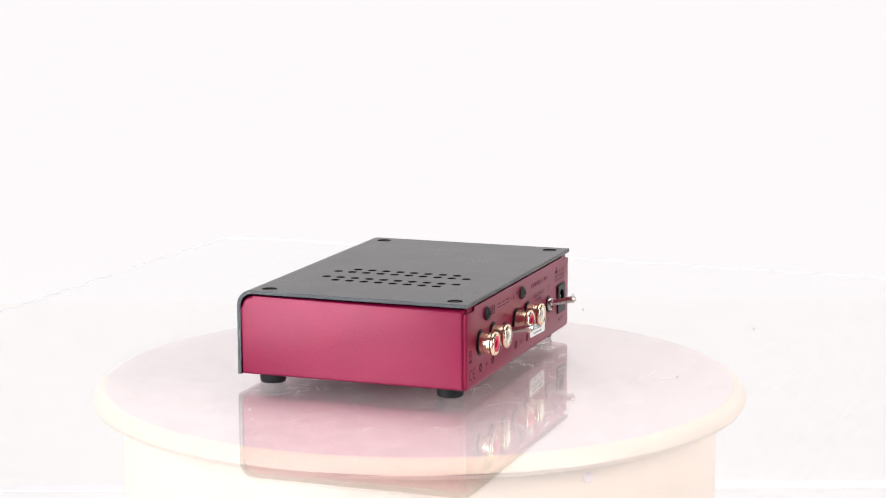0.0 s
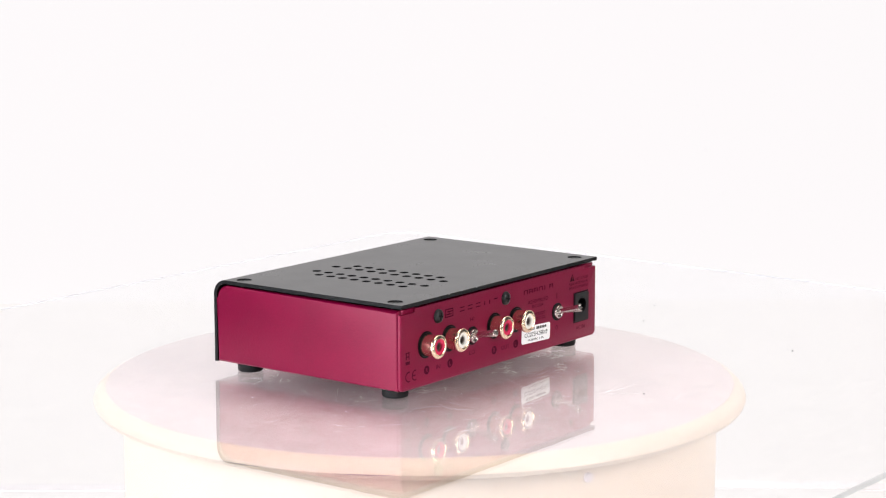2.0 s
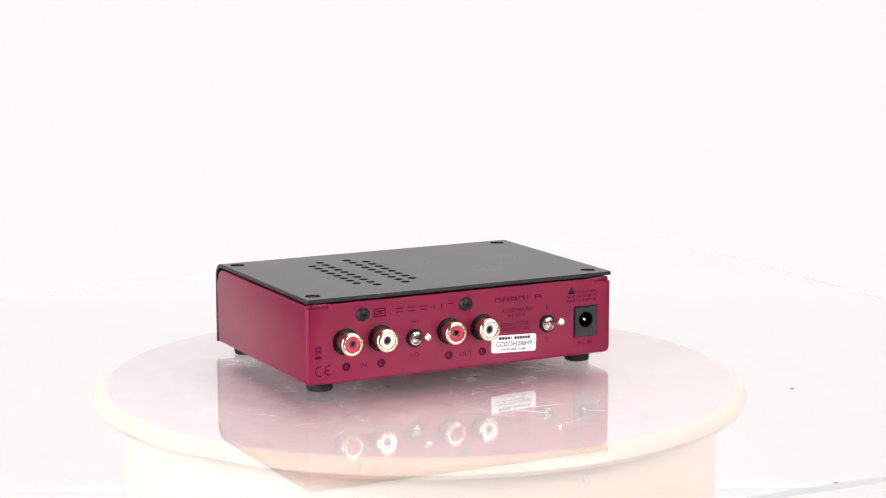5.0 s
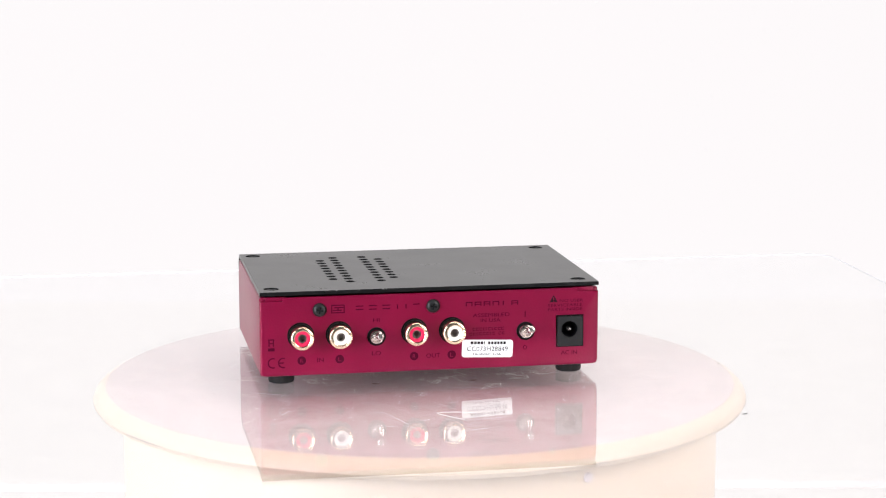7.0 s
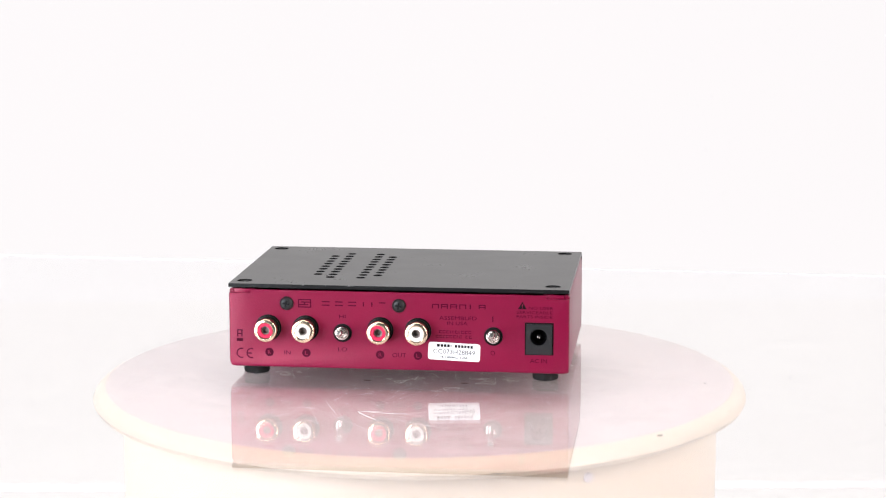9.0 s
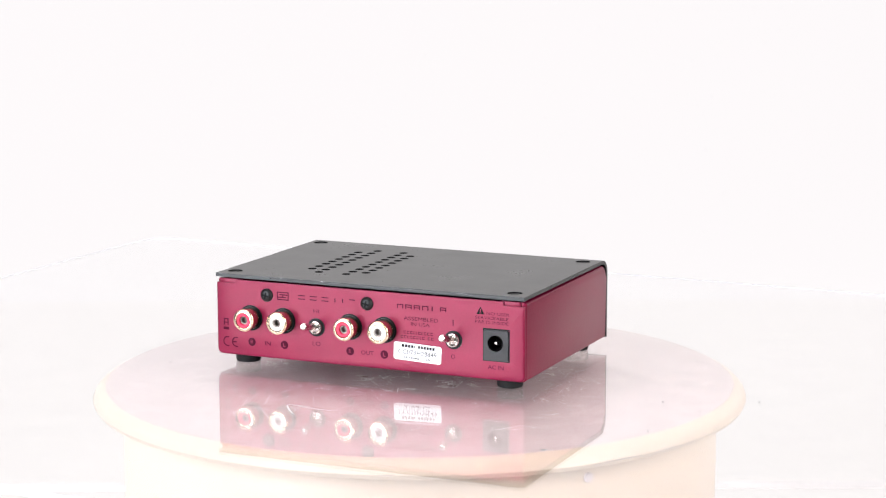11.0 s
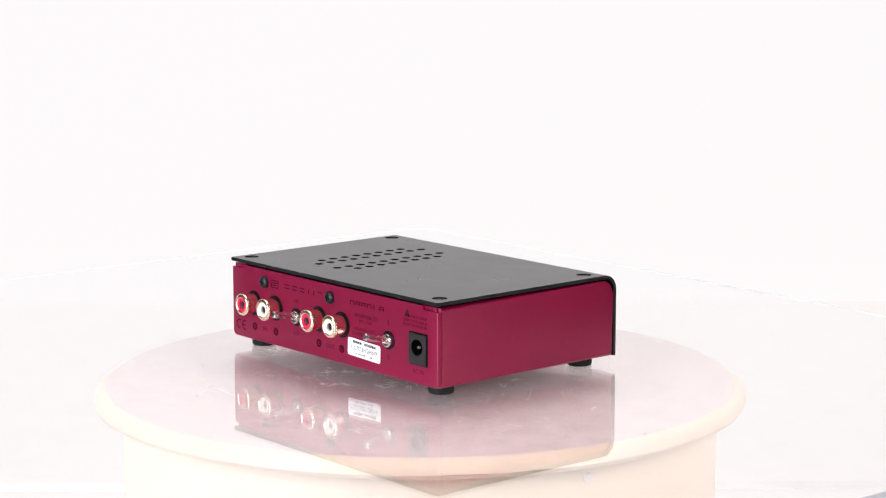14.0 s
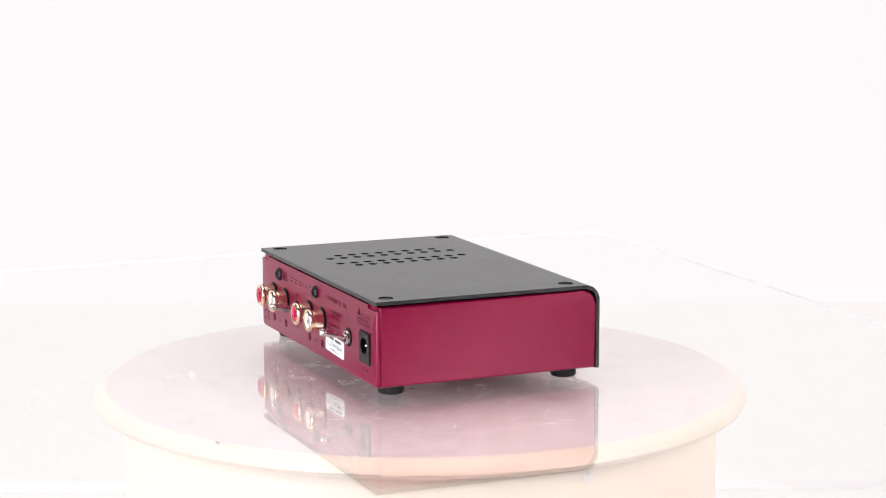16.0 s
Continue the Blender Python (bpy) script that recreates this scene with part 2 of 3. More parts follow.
# ---- setting: table and backdrop, both glowing by emission ----
def build_setting():
    bm = bmesh.new()
    half, near = 0.6, -0.17
    prev = [bm.verts.new((x, near, -0.10)) for x in (-half, half)]
    a = [bm.verts.new((x, 0.62, -0.10)) for x in (-half, half)]
    low = [bm.verts.new((x, near, -0.108)) for x in (-half, half)]
    low2 = [bm.verts.new((x, 0.62, -0.108)) for x in (-half, half)]
    bm.faces.new((prev[0], prev[1], a[1], a[0]))
    bm.faces.new((low[0], low[1], low2[1], low2[0]))
    bm.faces.new((prev[0], prev[1], low[1], low[0]))
    bm.faces.new((a[0], a[1], low2[1], low2[0]))
    bm.faces.new((prev[0], a[0], low2[0], low[0]))
    bm.faces.new((prev[1], a[1], low2[1], low[1]))
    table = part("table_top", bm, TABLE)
    tagged(table, "white shooting table with a glow in place of light from below", "table", kind="structure")
    bm = bmesh.new()
    rows = []
    for thick in (0.0, 0.01):
        for k in range(13):
            ang = radians(90 * k / 12)
            rows.append((0.62 + (0.18 + thick) * math.sin(ang), 0.08 - (0.18 + thick) * math.cos(ang)))
        rows.append((0.80 + thick, 2.4))
    half = len(rows) // 2
    front, back = rows[:half], rows[half:]
    loops = [[bm.verts.new((x, y, z)) for y, z in front + back[::-1]] for x in (-1.1, 1.1)]
    n = len(loops[0])
    for k in range(n):
        bm.faces.new((loops[0][k], loops[0][(k + 1) % n], loops[1][(k + 1) % n], loops[1][k]))
    for lp in loops:
        bm.faces.new(lp)
    wall = part("backdrop", bm, GLOWING, angle=50)
    tagged(wall, "seamless white backdrop sweep that glows evenly in place of lighting", "backdrop", kind="structure")
    base = part("table_base", box(-560, 560, -150, 600, -750, -108.5, 3, 2), LAMINATE)
    tagged(base, "plain white base under the shooting table", "table base", kind="structure")
    x0, x1, y0, y1, z0, z1, w = -2.3, 2.3, -2.6, 1.7, -0.75, 2.6, 0.1
    for name, label, extent in (("floor", "plain dark grey studio floor", (x0, x1, y0, y1, z0 - w, z0)), ("ceiling", "plain dark grey studio ceiling", (x0, x1, y0, y1, z1, z1 + w)),
                                ("wall_north", "plain dark grey studio wall", (x0 - w, x1 + w, y1, y1 + w, z0, z1)), ("wall_south", "plain dark grey studio wall", (x0 - w, x1 + w, y0 - w, y0, z0, z1)),
                                ("wall_west", "plain dark grey studio wall", (x0 - w, x0, y0, y1, z0, z1)), ("wall_east", "plain dark grey studio wall", (x1, x1 + w, y0, y1, z0, z1))):
        tagged(part(name, box(*[1000 * e for e in extent]), WALL), label, name.split("_")[0], kind="structure")
    strip = part("seam_strip", box(-600, 600, 152, 164, -100, -99.5), STRIP)
    tagged(strip, "pale grey seam strip across the white table", "trim", kind="structure")


# ---- turntable and acrylic sheet ----
GLASS_T = 2.0          # thickness of the sheet, mm
DISC_Z = -9.3        # top of the platter's disc, mm


def build_turntable():
    table = new("turntable")
    table.location = (0, 0, -0.10)
    tagged(table, "round cream plastic turntable with a scuffed pinkish disc on top", "turntable")
    up = 100.0
    prof = [(0, 0), (113, 0), (116, 2), (116, up + DISC_Z - 9.5), (113, up + DISC_Z - 8.0), (0, up + DISC_Z - 8.0)]
    part("base", lathe(prof, 128), CREAM, table)
    part("button", lathe([(0, 0), (1.8, 0), (1.8, 0.7), (1.4, 1.0), (0, 1.0)], 24, "y", off=(0, 0, 0)), BUTTON, table, "small violet button",
         at=pose(0.0583, -0.1004, 0.0775, 0, 0, 30.1))
    platter = part("platter", lathe([(0, -7.4), (124, -7.4), (126.3, -6.6), (127.2, -5.0), (126.6, -3.2), (124.8, -1.4), (123.2, -0.5), (122.35, -0.1), (122.35, -0.8), (0, -0.8)], 160), RIM, table,
                   "cream plastic rim of the turning platter")
    part("disc", lathe([(0, -0.8), (122.3, -0.8), (122.3, -0.05), (122.0, 0.0), (0, 0.0)], 160), DISC, platter, "scuffed pinkish grey disc")
    # dark arcs laid on the rim as the shade of the gap above the base
    for a0, a1, tall in ((-176, -164, 0.3), (-155, -144, 0.45), (-140, -137, 0.2), (-71, -68, 0.35), (-37, -27, 0.3), (-24, -18, 0.25)):
        bm, n = bmesh.new(), 10
        cols = []
        for k in range(n + 1):
            a, h = radians(a0 + (a1 - a0) * k / n), tall * math.sin(math.pi * (0.06 + 0.88 * k / n))
            cols.append([bm.verts.new((r * math.cos(a) * MM, r * math.sin(a) * MM, (z + up * h / 2) * MM)) for r, z, up in ((127.3, -5.0, 1), (127.3, -5.0, -1), (126.9, -5.0, -1), (126.9, -5.0, 1))])
        for p, q in zip(cols, cols[1:]):
            for k in range(4):
                bm.faces.new((p[k], p[(k + 1) % 4], q[(k + 1) % 4], q[k]))
        bm.faces.new(cols[0]), bm.faces.new(cols[-1])
        part("rim_mark", bm, RIM_SHADE, platter, "thin dark arc for the shade in the gap below the rim")
    return platter


def build_sheet():
    bm = sheet_mesh(rounded(-254, 238, -220.5, 204, 14, 8), [], GLASS_T)
    bmesh.ops.translate(bm, verts=bm.verts[:], vec=(0, 0, -GLASS_T * MM))
    slab = part("acrylic_sheet", bm, WORN)
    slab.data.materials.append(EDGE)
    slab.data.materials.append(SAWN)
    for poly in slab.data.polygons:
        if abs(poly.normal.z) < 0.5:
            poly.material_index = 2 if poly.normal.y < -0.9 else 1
    slab.visible_shadow = False
    tagged(slab, "clear scratched acrylic sheet with rounded corners on the turntable", "sheet")
    gap = -GLASS_T - DISC_Z
    for k in range(3):
        a = radians(90 + 120 * k)
        pad = part("spacer", lathe([(0, 0), (1.5, 0), (1.5, gap), (0, gap)], 24), GLASS, slab, "small clear spacer",
                   at=pose(0.022 * math.cos(a), 0.022 * math.sin(a), DISC_Z * MM))
        pad.visible_shadow = False
    rnd = random.Random(7)
    bm = bmesh.new()

    def stroke(x, y, ang, length, width, bend):
        n = max(3, int(length / 3))
        left, right = [], []
        px, py = x, y
        for k in range(n + 1):
            u = k / n
            w = width * (0.25 + math.sin(math.pi * min(0.98, max(0.02, u)))) / 2
            dx, dy = math.cos(ang), math.sin(ang)
            left.append(bm.verts.new(((px - dy * w) * MM, (py + dx * w) * MM, 0.00003)))
            right.append(bm.verts.new(((px + dy * w) * MM, (py - dx * w) * MM, 0.00003)))
            px, py, ang = px + dx * length / n, py + dy * length / n, ang + bend / n + rnd.uniform(-0.03, 0.03)
        for k in range(n):
            bm.faces.new((left[k], right[k], right[k + 1], left[k + 1]))

    for k in range(260):
        r, a = 122 * math.sqrt(rnd.random()), rnd.uniform(0, 2 * math.pi)
        stroke(r * math.cos(a), r * math.sin(a), rnd.uniform(0, 6.3), rnd.choice((1, 2, 3, 4, 6, 11)) * rnd.uniform(0.6, 1.3), rnd.uniform(0.04, 0.15), rnd.uniform(-0.35, 0.35))
    for k in range(180):
        r, a = 122 * math.sqrt(rnd.random()), rnd.uniform(0, 2 * math.pi)
        stroke(r * math.cos(a), r * math.sin(a), rnd.uniform(0, 6.3), rnd.uniform(0.4, 1.1), rnd.uniform(0.2, 0.45), 0)
    for k in range(12):
        r, a = 110 * math.sqrt(rnd.random()), rnd.uniform(0, 2 * math.pi)
        stroke(r * math.cos(a), r * math.sin(a), rnd.uniform(0, 6.3), rnd.uniform(18, 45), rnd.uniform(0.03, 0.08), rnd.uniform(-0.15, 0.15))
    for k in range(340):
        x, y = rnd.uniform(-82, 82), rnd.uniform(-68, 62)
        stroke(x, y, rnd.uniform(0, 6.3), rnd.uniform(2, 14), rnd.uniform(0.03, 0.07), rnd.uniform(-0.5, 0.5))
    # tangled scratches by the rear edge of the amplifier
    for cx, cy, count in ((0, -39, 7), (31, -38, 7), (-48, -34, 5), (48, -6, 6), (-20, 34, 5), (52, 40, 5), (-62, 20, 5), (14, -58, 3)):
        for k in range(count):
            x, y, a = cx + rnd.uniform(-9, 9), cy + rnd.uniform(-5, 5), rnd.uniform(0, 6.3)
            for leg in range(3):
                length = rnd.uniform(3, 8)
                stroke(x, y, a, length, rnd.uniform(0.12, 0.26), 0.2)
                x, y, a = x + length * math.cos(a), y + length * math.sin(a), a + rnd.uniform(1.6, 2.8)
    stroke(-8.3, -91.5, 0.05, 9, 0.4, 0.0)
    stroke(-8.3, -91.8, -1.05, 15, 0.5, 0.4)
    stroke(-8.0, -91.2, -0.25, 20, 0.3, 0.3)
    tagged(part("scratch", bm, SCUFF, slab, "fine pale scratches and dust"), kind="stuff")
    for x, y, length, width, turn in ((98, -111, 2.0, 0.6, 0.3), (0.4, -103.8, 0.8, 0.6, 0), (143, -18, 1.0, 0.3, 1.2), (128.0, -40, 0.7, 0.25, 0.5), (-83.4, -50.5, 0.5, 0.4, 0.3),
                                      (36.3, -220.2, 1.2, 1.0, 0), (111.7, -32.3, 0.8, 0.4, 0.9), (120.8, -73.8, 0.6, 0.25, 0.2), (-40, -75, 0.6, 0.4, 0.2), (30, -60, 0.6, 0.4, 1.9)):
        part("speck", box(-length / 2, length / 2, -width / 2, width / 2, 0.02, 0.3, 0.1, 1), SPECK, slab, at=pose(x * MM, y * MM, 0, 0, 0, math.degrees(turn)))
    return slab


# ---- the amplifier; its own space: x along the rear panel, y from the rear to the front, z up from the sheet ----
Z0, Z1 = 3.9, 35.6
HALF, LONG = 63.8, 89.7


def build_cover(amp):
    """Black top plate with vent holes, bent down over the front."""
    t, r = 1.4, 6.0
    yb = LONG - r
    holes = []
    for x, y0, n in ((-33.8, 22.3, 8), (-28.0, 16.6, 10), (-16.3, 16.6, 10), (-10.6, 22.3, 8)):
        holes += [ring(x, y0 + 5.8 * k, 1.8) for k in range(n)]
    spots = [(-58.9, 6.2), (57.4, 6.2), (-58.9, 78.6), (57.4, 78.6)]
    holes += [ring(x, y, 2.9, 24) for x, y in spots]
    bm = sheet_mesh([(-HALF, -0.3), (HALF, -0.3), (HALF, yb), (-HALF, yb)], holes, t)
    bmesh.ops.translate(bm, verts=bm.verts[:], vec=(0, 0, (Z1 - t) * MM))
    outer, inner = [], []
    for k in range(11):
        a = radians(90 - 90 * k / 10)
        outer.append((yb + r * math.cos(a), Z1 - r + r * math.sin(a)))
        inner.append((yb + (r - t) * math.cos(a), Z1 - r + (r - t) * math.sin(a)))
    outer.append((LONG, Z0 - 0.1))
    inner.append((LONG - t, Z0 - 0.1))
    cols = [[bm.verts.new((x * MM, y * MM, z * MM)) for y, z in outer + inner[::-1]] for x in (-HALF, HALF)]
    n, m = len(cols[0]), len(outer)
    for k in range(n - 1):
        bm.faces.new((cols[0][k], cols[0][k + 1], cols[1][k + 1], cols[1][k]))
    for col in cols:
        for k in range(m - 1):
            bm.faces.new((col[k], col[k + 1], col[n - 2 - k], col[n - 1 - k]))
    bmesh.ops.remove_doubles(bm, verts=bm.verts[:], dist=2e-6)
    cover = part("cover", bm, BLACK, amp, "satin black top cover with vent holes, bent over the front", angle=28)
    screw = cross_head(2.75)
    for k, (x, y) in enumerate(spots):
        part("top_screw", screw, SCREW, cover, at=pose(x * MM, y * MM, (Z1 - 0.55) * MM, 0, 0, 20 + 47 * k))
    for x, w in ((-35.8, 0.7), (-27.2, 0.35), (-18.6, 0.9), (-17.0, 0.3)):
        part("edge_chip", box(x, x + w, -0.34, -0.1, Z1 - 0.3, Z1 + 0.015, 0.05, 1), CHIP, cover)
    return cover


def cross_head(r):
    """A countersunk screw with a cross slot, facing up."""
    bm = lathe([(0, -2.2), (r * 0.45, -2.2), (r, -0.2), (r, 0.0), (r * 0.55, 0.12), (r * 0.5, 0.1), (r * 0.42, -0.5), (0, -0.6)], 28)
    for a in (0, 90):
        arm = box(-r * 0.62, r * 0.62, -0.3, 0.3, -0.05, 0.16, 0.05, 1)
        bmesh.ops.rotate(arm, verts=arm.verts[:], cent=(0, 0, 0), matrix=Matrix.Rotation(radians(a), 3, "Z"))
        join(bm, arm)
    return mesh("cross_head", bm, SCREW)


def build_case(amp):
    top = Z1 - 1.4 - 0.75
    r = 5.0
    # side panels: rounded at the front's top corner, soft edges
    pts = [(1.25, Z0), (LONG - 1.6, Z0)]
    for k in range(9):
        a = radians(90 * k / 8)
        pts.append((LONG - 1.6 - r + r * math.cos(a), top - r + r * math.sin(a)))
    pts.append((1.25, top))
    for side in (-1, 1):
        bm = bmesh.new()
        faces = []
        for x in (HALF + 0.1, HALF - 1.7):
            faces.append([bm.verts.new((side * x * MM, y * MM, z * MM)) for y, z in pts])
        outer = bm.faces.new(faces[0])
        bm.faces.new(faces[1][::-1])
        n = len(pts)
        for k in range(n):
            bm.faces.new((faces[0][k], faces[1][k], faces[1][(k + 1) % n], faces[0][(k + 1) % n]))
        bmesh.ops.bevel(bm, geom=list(outer.edges), offset=1.1 * MM, segments=4, profile=0.5, affect="EDGES")
        part("side_panel", bm, BURGUNDY, amp, angle=40)
    # rear panel with rounded lower corners and cut top corners
    w, cut, low = HALF + 0.05, 8.3, Z0 - 0.05
    out = [(w - 2.2 + 2.2 * math.sin(radians(k)), low + 2.2 - 2.2 * math.cos(radians(k))) for k in range(0, 91, 15)]
    out += [(w, top - 1.5), (w - cut, top - 1.5), (w - cut, top - 0.1)]
    out += [(-x, z) for x, z in out[::-1]]
    holes = [ring(x, z, 3.1, 24) for x, z in ((-48.9, 18.6), (-34.7, 18.6), (-6.5, 18.6), (7.7, 18.6))] + [ring(x, 17.6, 3.0, 24) for x in (-20.75, 35.5)] + [ring(52.6, 17.7, 3.4, 32)]
    bm = sheet_mesh(out, holes, 1.2)
    bmesh.ops.rotate(bm, verts=bm.verts[:], cent=(0, 0, 0), matrix=Matrix.Rotation(radians(90), 3, "X"))
    bmesh.ops.translate(bm, verts=bm.verts[:], vec=(0, 1.2 * MM, 0))
    bm.normal_update()
    rim = [e for e in bm.edges if len(e.link_faces) == 2 and sum(abs(f.normal.y) > 0.9 for f in e.link_faces) == 1 and all(v.co.y < 0.0007 for v in e.verts)
           and all(abs(v.co.x) > (w - 2.3) * MM or v.co.z < (low + 0.1) * MM for v in e.verts)]
    bmesh.ops.bevel(bm, geom=rim, offset=0.75 * MM, segments=3, profile=0.5, affect="EDGES")
    rear = part("rear_panel", bm, BURGUNDY, amp, "burgundy rear panel with sockets and dark printing")
    for side in (-1, 1):
        part("corner_tab", box(min(side * 54, side * (w - 1.9)), max(side * 54, side * (w - 1.9)), 0.7, 1.9, top - 2.4, top + 0.1, 0.3, 2), BURGUNDY, amp)
    part("bottom_panel", box(-HALF + 1.75, HALF - 1.75, 1.4, LONG - 1.6, Z0 + 0.05, Z0 + 1.3, 0.2, 1), BURGUNDY, amp)
    foot = mesh("foot", lathe([(0, 0), (4.3, 0), (4.7, 0.3), (4.88, 0.9), (4.88, Z0), (0, Z0)], 36), RUBBER)
    for x in (-55.3, 54.6):
        for y in (9.2, 79.3):
            part("foot", foot, RUBBER, amp, at=pose(x * MM, y * MM, 0))
    return rear


def build_jacks(amp):
    shell = mesh("socket", lathe([(2.95, -1), (3.75, -1), (3.75, 0.6), (3.95, 0.7), (3.95, 4.6), (4.2, 4.8), (4.36, 5.2), (4.36, 5.75), (4.22, 6.15), (3.9, 6.4), (3.2, 6.45), (2.95, 6.3), (2.95, 4.4), (2.95, -1)], 48, "y"), GOLD)
    # black ring on the panel stands for the dark hole round the socket
    hole_ring = mesh("hole_ring", lathe([(3.8, 0.02), (4.98, 0.02), (4.98, 0.1), (4.85, 0.16), (4.4, 0.16), (4.35, 0.7), (3.8, 0.75)], 44, "y"), PLASTIC)
    for x, fill in ((-48.9, RED), (-34.7, WHITE), (-6.5, RED), (7.7, WHITE)):
        jack = part("phono_socket", shell, GOLD, amp, "gold-plated phono socket with a %s insulator" % ("red" if fill is RED else "white"), at=pose(x * MM, 0, 19.0 * MM))
        part("hole_ring", hole_ring, PLASTIC, jack, "black ring for the dark cut-out round the socket")
        part("insulator", lathe([(2.94, 4.4), (2.94, 5.95), (2.75, 6.2), (1.9, 6.2), (1.65, 5.95), (1.6, 2.0), (0, 2.0)], 40, "y"), fill, jack)
        # contact coloured dark so that the hole reads as shaded
        part("contact", lathe([(1.58, 2.05), (1.58, 5.3), (1.2, 5.25), (1.1, 3.4), (0, 3.4)], 32, "y"), BRASS, jack, "inner contact sleeve, coloured dark for the shade in the hole")


def build_switches(amp):
    nut = mesh("toggle_switch", lathe([(1.75, 0.5), (1.75, 1.2), (2.1, 1.5), (2.45, 1.4), (2.6, 1.1), (2.6, 0.0), (1.75, 0.0)], 40, "y"), NICKEL)
    # same for the dark hole round the switch nut
    gap = mesh("hole_ring", lathe([(2.55, 0.02), (3.5, 0.02), (3.5, 0.3), (2.55, 0.35)], 36, "y"), PLASTIC)
    bat = mesh("lever", lathe([(0, 0.4), (1.0, 0.4), (1.05, 3), (1.3, 8.8), (1.42, 10.4), (1.3, 11.2), (0.9, 11.6), (0, 11.75)], 28, "y"), STEEL)
    inside = mesh("boot", lathe([(0, 0.1), (1.75, 0.1), (1.75, 0.75), (1.2, 1.05), (0, 1.1)], 24, "y"), STEEL)
    for x, lift in ((-20.75, -12), (35.8, -14)):
        sw = part("toggle_switch", nut, NICKEL, amp, "nickel toggle switch with its lever up", at=pose(x * MM, 0, 17.6 * MM))
        part("hole_ring", gap, PLASTIC, sw)
        part("boot", inside, STEEL, sw)
        part("lever", bat, NICKEL, sw, at=pose(0, 0, 0, lift, 0, 0))


def build_power(amp):
    x0, x1, z0, z1 = 48.0, 57.6, 11.3, 22.6
    cx, cz = 52.6, 17.7
    bm = sheet_mesh(rounded(x0, x1, z0, z1, 0.5, 3), [ring(cx, cz, 3.15, 36)], 1.0)
    bmesh.ops.rotate(bm, verts=bm.verts[:], cent=(0, 0, 0), matrix=Matrix.Rotation(radians(90), 3, "X"))
    bmesh.ops.translate(bm, verts=bm.verts[:], vec=(0, 0.35 * MM, 0))
    lathe([(3.15, 0.4), (3.15, -8.1), (0, -8.1)], 36, "y", bm, (cx, 0, cz))
    plug = part("power_socket", bm, SHELL, amp, "square black barrel power socket")
    part("socket_well", lathe([(3.15, 0.62), (3.0, 0.6), (2.95, -7.9), (0, -7.9)], 36, "y", off=(cx, 0, cz)), PLASTIC, plug, "black round well")
    # no gap is cut: black bars on the panel stand for its shadow
    gap = bmesh.new()
    for a, c, d, e in ((x0 - 0.5, x0, z0 - 0.4, z1 + 0.55), (x1, x1 + 0.5, z0 - 0.4, z1 + 0.55), (x0, x1, z1, z1 + 0.55), (x0, x1, z0 - 0.4, z0)):
        box(a, c, -0.05, 0.02, d, e, bm=gap)
    part("socket_gap_shade", gap, PLASTIC, plug, "dark bars for the shade in the gap round the socket")
    part("pin", lathe([(0, -8), (0.95, -8), (0.95, -0.6), (0.5, 0.0), (0, 0.1)], 20, "y", off=(cx, 0, cz)), NICKEL, plug)


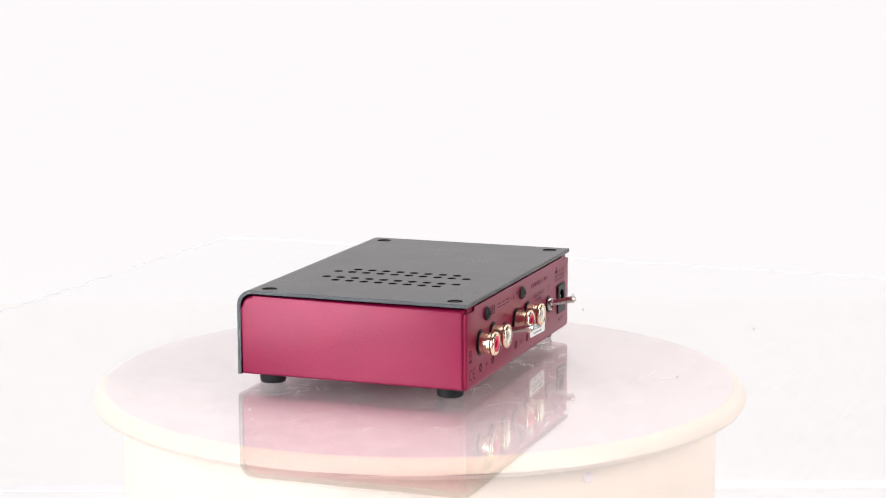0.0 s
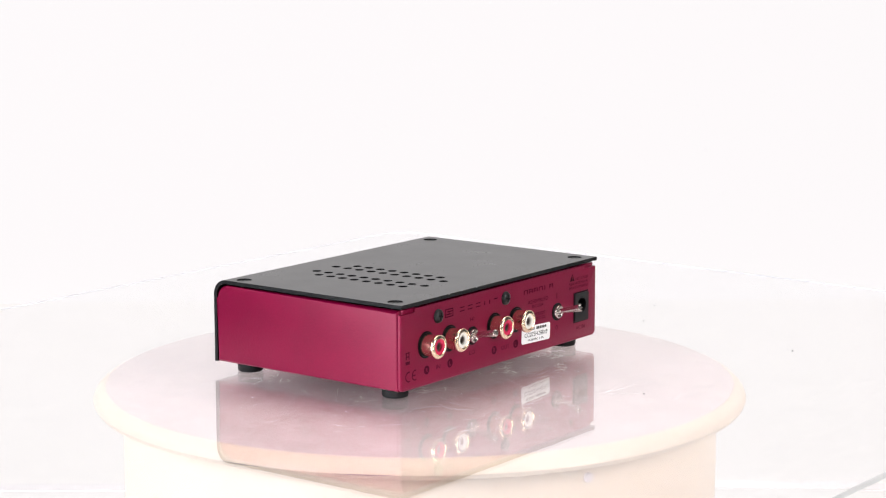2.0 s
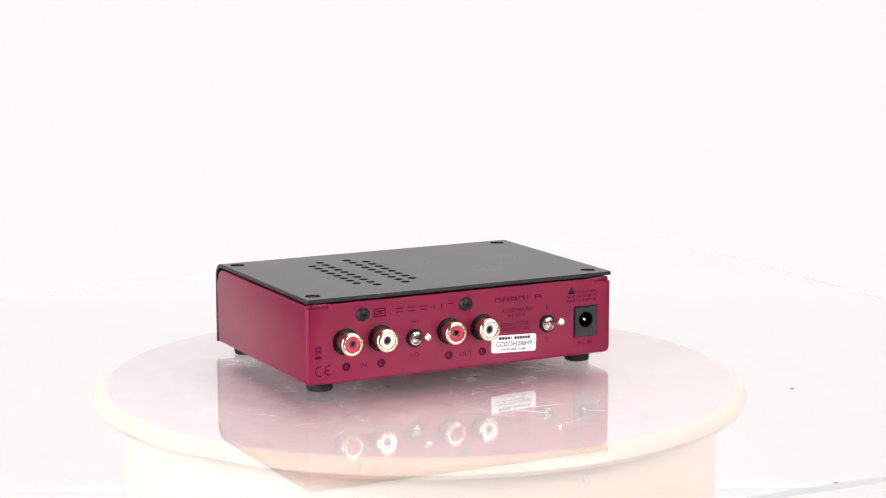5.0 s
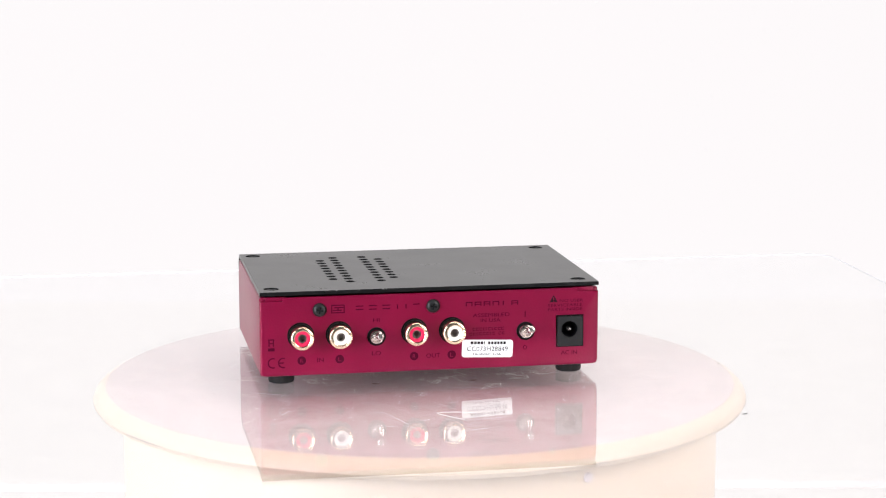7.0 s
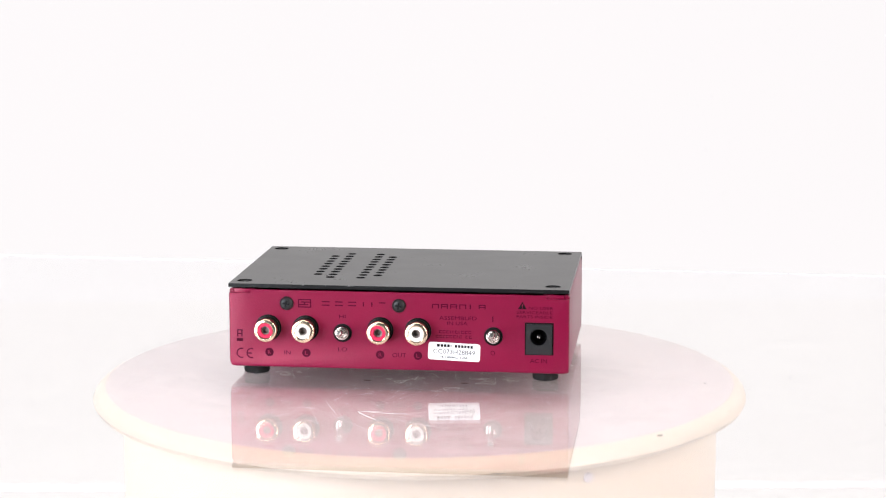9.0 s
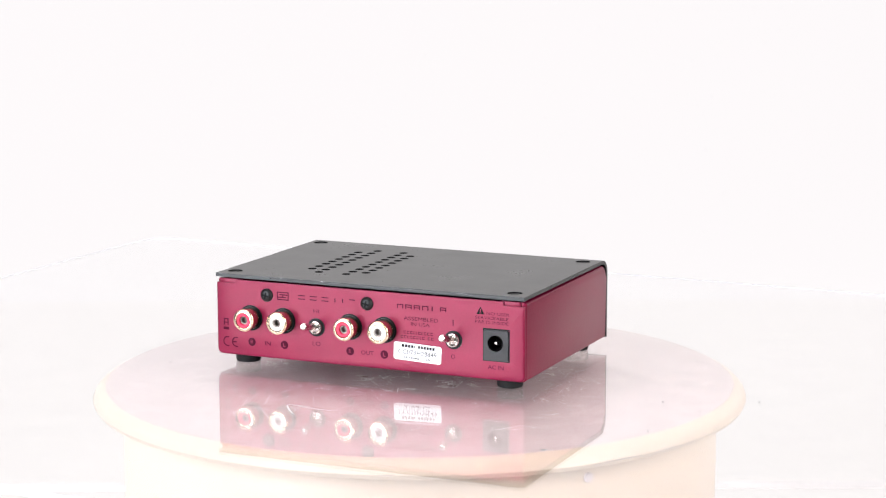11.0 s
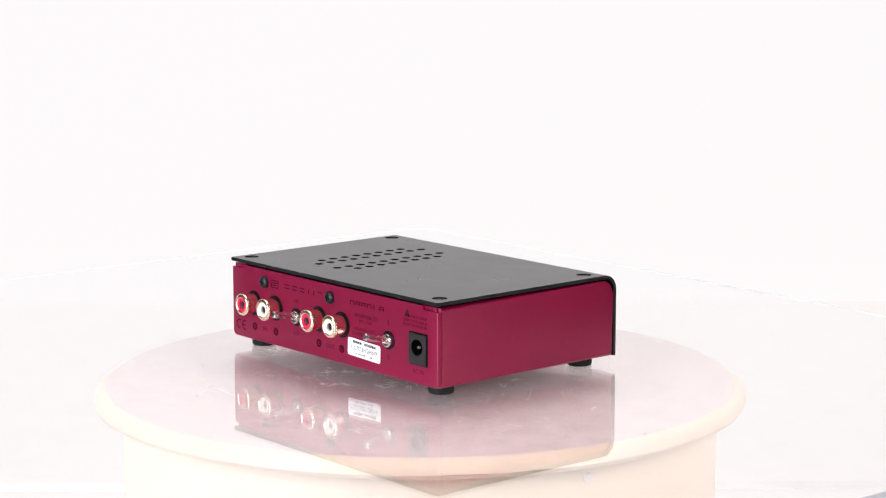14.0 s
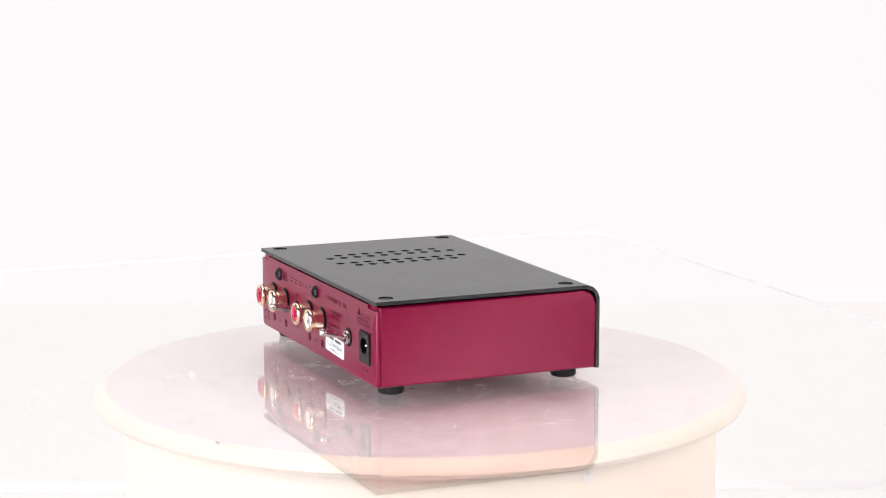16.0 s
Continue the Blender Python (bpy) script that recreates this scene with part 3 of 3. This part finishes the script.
def build_print(amp, rear):
    head = mesh("rear_screw", lathe([(0, 0), (2.6, 0), (2.6, 0.25), (2.3, 0.9), (1.65, 1.3), (1.0, 1.42), (0, 1.45)], 32, "y"), SCREW)
    for x in (-41.8, 0.55):
        s = part("rear_screw", head, SCREW, amp, "black pan-head cross screw", at=pose(x * MM, 0, 28.4 * MM, 0, 12, 0))
        bm = box(-1.3, 1.3, -1.52, -1.2, -0.3, 0.3)
        box(-0.3, 0.3, -1.525, -1.2, -1.3, 1.3, bm=bm)
        part("cross_slot", bm, INK, s)
    for text, x, z, w, h in (("IN", -41.7, 9.6, 2.4, 1.5), ("OUT", 0.6, 9.6, 5.2, 1.6), ("HI", -20.75, 23.8, 2.4, 1.3), ("LO", -20.75, 11.3, 3.4, 1.6),
                             ("I", 35.6, 24.0, 0.4, 2.2), ("O", 35.6, 11.3, 1.6, 1.7), ("ASSEMBLED", 22.6, 24.2, 14.0, 1.4), ("IN USA", 22.4, 22.2, 7.6, 1.3),
                             ("NO USER", 53.4, 28.6, 9.0, 1.1), ("SERVICEABLE", 51.0, 26.9, 13.2, 1.1), ("PARTS INSIDE", 51.0, 25.3, 13.2, 1.1), ("AC IN", 52.6, 8.7, 6.2, 1.5)):
        lettering(text, x, z, w, h, PRINT, rear)
    for x, t in ((-48.6, "R"), (-34.5, "L"), (-6.6, "R"), (7.6, "L")):
        bm = lathe([(0, 0.02), (1.6, 0.02), (1.6, 0.06), (0, 0.06)], 28, "y", off=(x, 0, 9.6))
        part("printed_dot", bm, PRINT, rear)
        lettering(t, x, 9.6, 1.1, 1.5, BURGUNDY, rear, 0.1)
    # CE mark: two open rings and a bar
    for cx, bar in ((-59.2, False), (-55.4, True)):
        bm = bmesh.new()
        arc = []
        for k in range(15):
            a = radians(70 + 220 * k / 14)
            arc.append([bm.verts.new(((cx + rr * math.cos(a)) * MM, -0.00006, (9.0 + rr * math.sin(a)) * MM)) for rr in (1.55, 2.0)])
        for p, q in zip(arc, arc[1:]):
            bm.faces.new((p[0], p[1], q[1], q[0]))
        if bar:
            box(cx - 1.7, cx + 0.1, -0.06, -0.01, 8.78, 9.22, bm=bm)
        part("printed_mark", bm, PRINT, rear)
    # crossed bin over a bar, boxed emblem, unreadable or lettered-out marks as bars
    bars("printed_mark", [(-59.8, 14.1, 2.4, 1.1), (-60.6, 16.6, 0.45, 2.6), (-59.0, 16.6, 0.45, 2.6), (-59.8, 17.8, 2.2, 0.4), (-59.8, 16.4, 1.3, 0.4)], PRINT, rear)
    bars("printed_emblem", [(-35, 29.9, 5.0, 0.4), (-35, 27.1, 5.0, 0.4), (-37.3, 28.5, 0.4, 2.6), (-32.7, 28.5, 0.4, 2.6), (-34.7, 29.0, 3.4, 0.4), (-35.3, 28.0, 3.4, 0.4), (-35, 28.5, 0.5, 0.7)], PRINT, rear)
    for x, w in ((-27.0, 2.9), (-22.0, 2.9), (-17.0, 2.9), (-12.8, 0.6), (-9.6, 0.6), (-5.7, 2.4)):
        rects = [(x, 29.3, w, 0.38)] if w > 1 else [(x, 28.6, 0.4, 1.6)]
        if w > 2.5:
            rects += [(x, 28.0, w, 0.38)]
        bars("printed_bar", rects, PRINT, rear)
    for k, x in enumerate((14.2, 17.6, 21.0, 24.4, 27.2, 31.6)):
        w = 2.6 if k != 4 else 0.5
        bars("printed_bar", [(x, 29.2, w, 0.35), (x - w / 2 + 0.2, 28.4, 0.38, 1.4), (x + w / 2 - 0.2, 28.4, 0.38, 1.4)] + ([(x, 28.4, w, 0.3)] if k in (1, 2, 5) else []), PRINT, rear)
    for z, x, widths in ((18.9, 15.6, (1, 1, 1, 0.4, 0.4, 1, 0.3, 1, 1, 1)), (17.1, 14.4, (1, 1, 0.7, 1, 1, 1, 0.4, 1, 0, 1, 1))):
        rects = []
        for w in widths:
            if w:
                rects += [(x + w / 2, z + 0.42, w, 0.22), (x + w / 2, z - 0.42, w, 0.22), (x + 0.1, z, 0.2, 0.7)]
            x += max(w, 0.6) + 0.35
        bars("printed_bar", rects, PRINT, rear)
    # warning triangle
    bm = bmesh.new()
    tri = [[bm.verts.new((x * MM, y * MM, z * MM)) for x, z in ((44.9, 28.1), (48.1, 28.1), (46.5, 30.9))] for y in (-0.06, -0.01)]
    bm.faces.new(tri[0]), bm.faces.new(tri[1])
    for k in range(3):
        bm.faces.new((tri[0][k], tri[0][(k + 1) % 3], tri[1][(k + 1) % 3], tri[1][k]))
    part("warning_triangle", bm, INK, rear)
    bars("triangle_mark", [(46.5, 29.5, 0.32, 1.1), (46.5, 28.55, 0.32, 0.3)], BURGUNDY, rear, -0.1)
    # sticker
    bm = sheet_mesh(rounded(-9.7, 9.7, -3.35, 3.35, 1.0, 5), [], 0.08)
    sticker = part("sticker", bm, PAPER, amp, "white serial number label with rounded corners", at=pose(21.2 * MM, -0.02 * MM, 11.4 * MM) @ pose(0, 0, 0, 0, 2.2, 0) @ UPRIGHT)

    def word(text, x, y, w, h, bold=0.0):
        ob = lettering(text, 0, 0, w, h, INK, sticker, bold=bold)
        ob.matrix_basis = pose(x * MM, y * MM, 0.12 * MM)

    word("CC073H28849", 0, -0.1, 15.6, 1.75)
    word("14-16VAC, 1-2A", 0, -2.2, 10.6, 1.0, 0.03)
    x = -6.5
    for w in (1.05, 0.9, 0.9, 0.9, 0.3, 0, 0.85, 0.8, 0.85, 0.8, 0.85, 0.85):
        if w:
            part("printed_bar", box(x, x + w, 1.62, 2.68, 0.09, 0.13), INK, sticker)
        x += (w or 0.6) + 0.34


def build_amplifier():
    amp = new("headphone_amplifier")
    tagged(amp, "burgundy metal audio amplifier with a black cover on the clear sheet", "amplifier")
    build_cover(amp)
    rear = build_case(amp)
    build_jacks(amp)
    build_switches(amp)
    build_power(amp)
    build_print(amp, rear)
    return amp


build_setting()
platter = build_turntable()
sheet = build_sheet()
amplifier = build_amplifier()
AMP_AT = pose(-0.0021, -0.0425, 0, 0, 0, 1.2)


def motions():
    times = [0.5 * k for k in range(33)]
    walk(platter, [(t, pose(0, 0, (100 + DISC_Z) * MM) @ turned(t)) for t in times])
    walk(sheet, [(t, turned(t)) for t in times])
    walk(amplifier, [(t, turned(t) @ AMP_AT) for t in times])


motions()
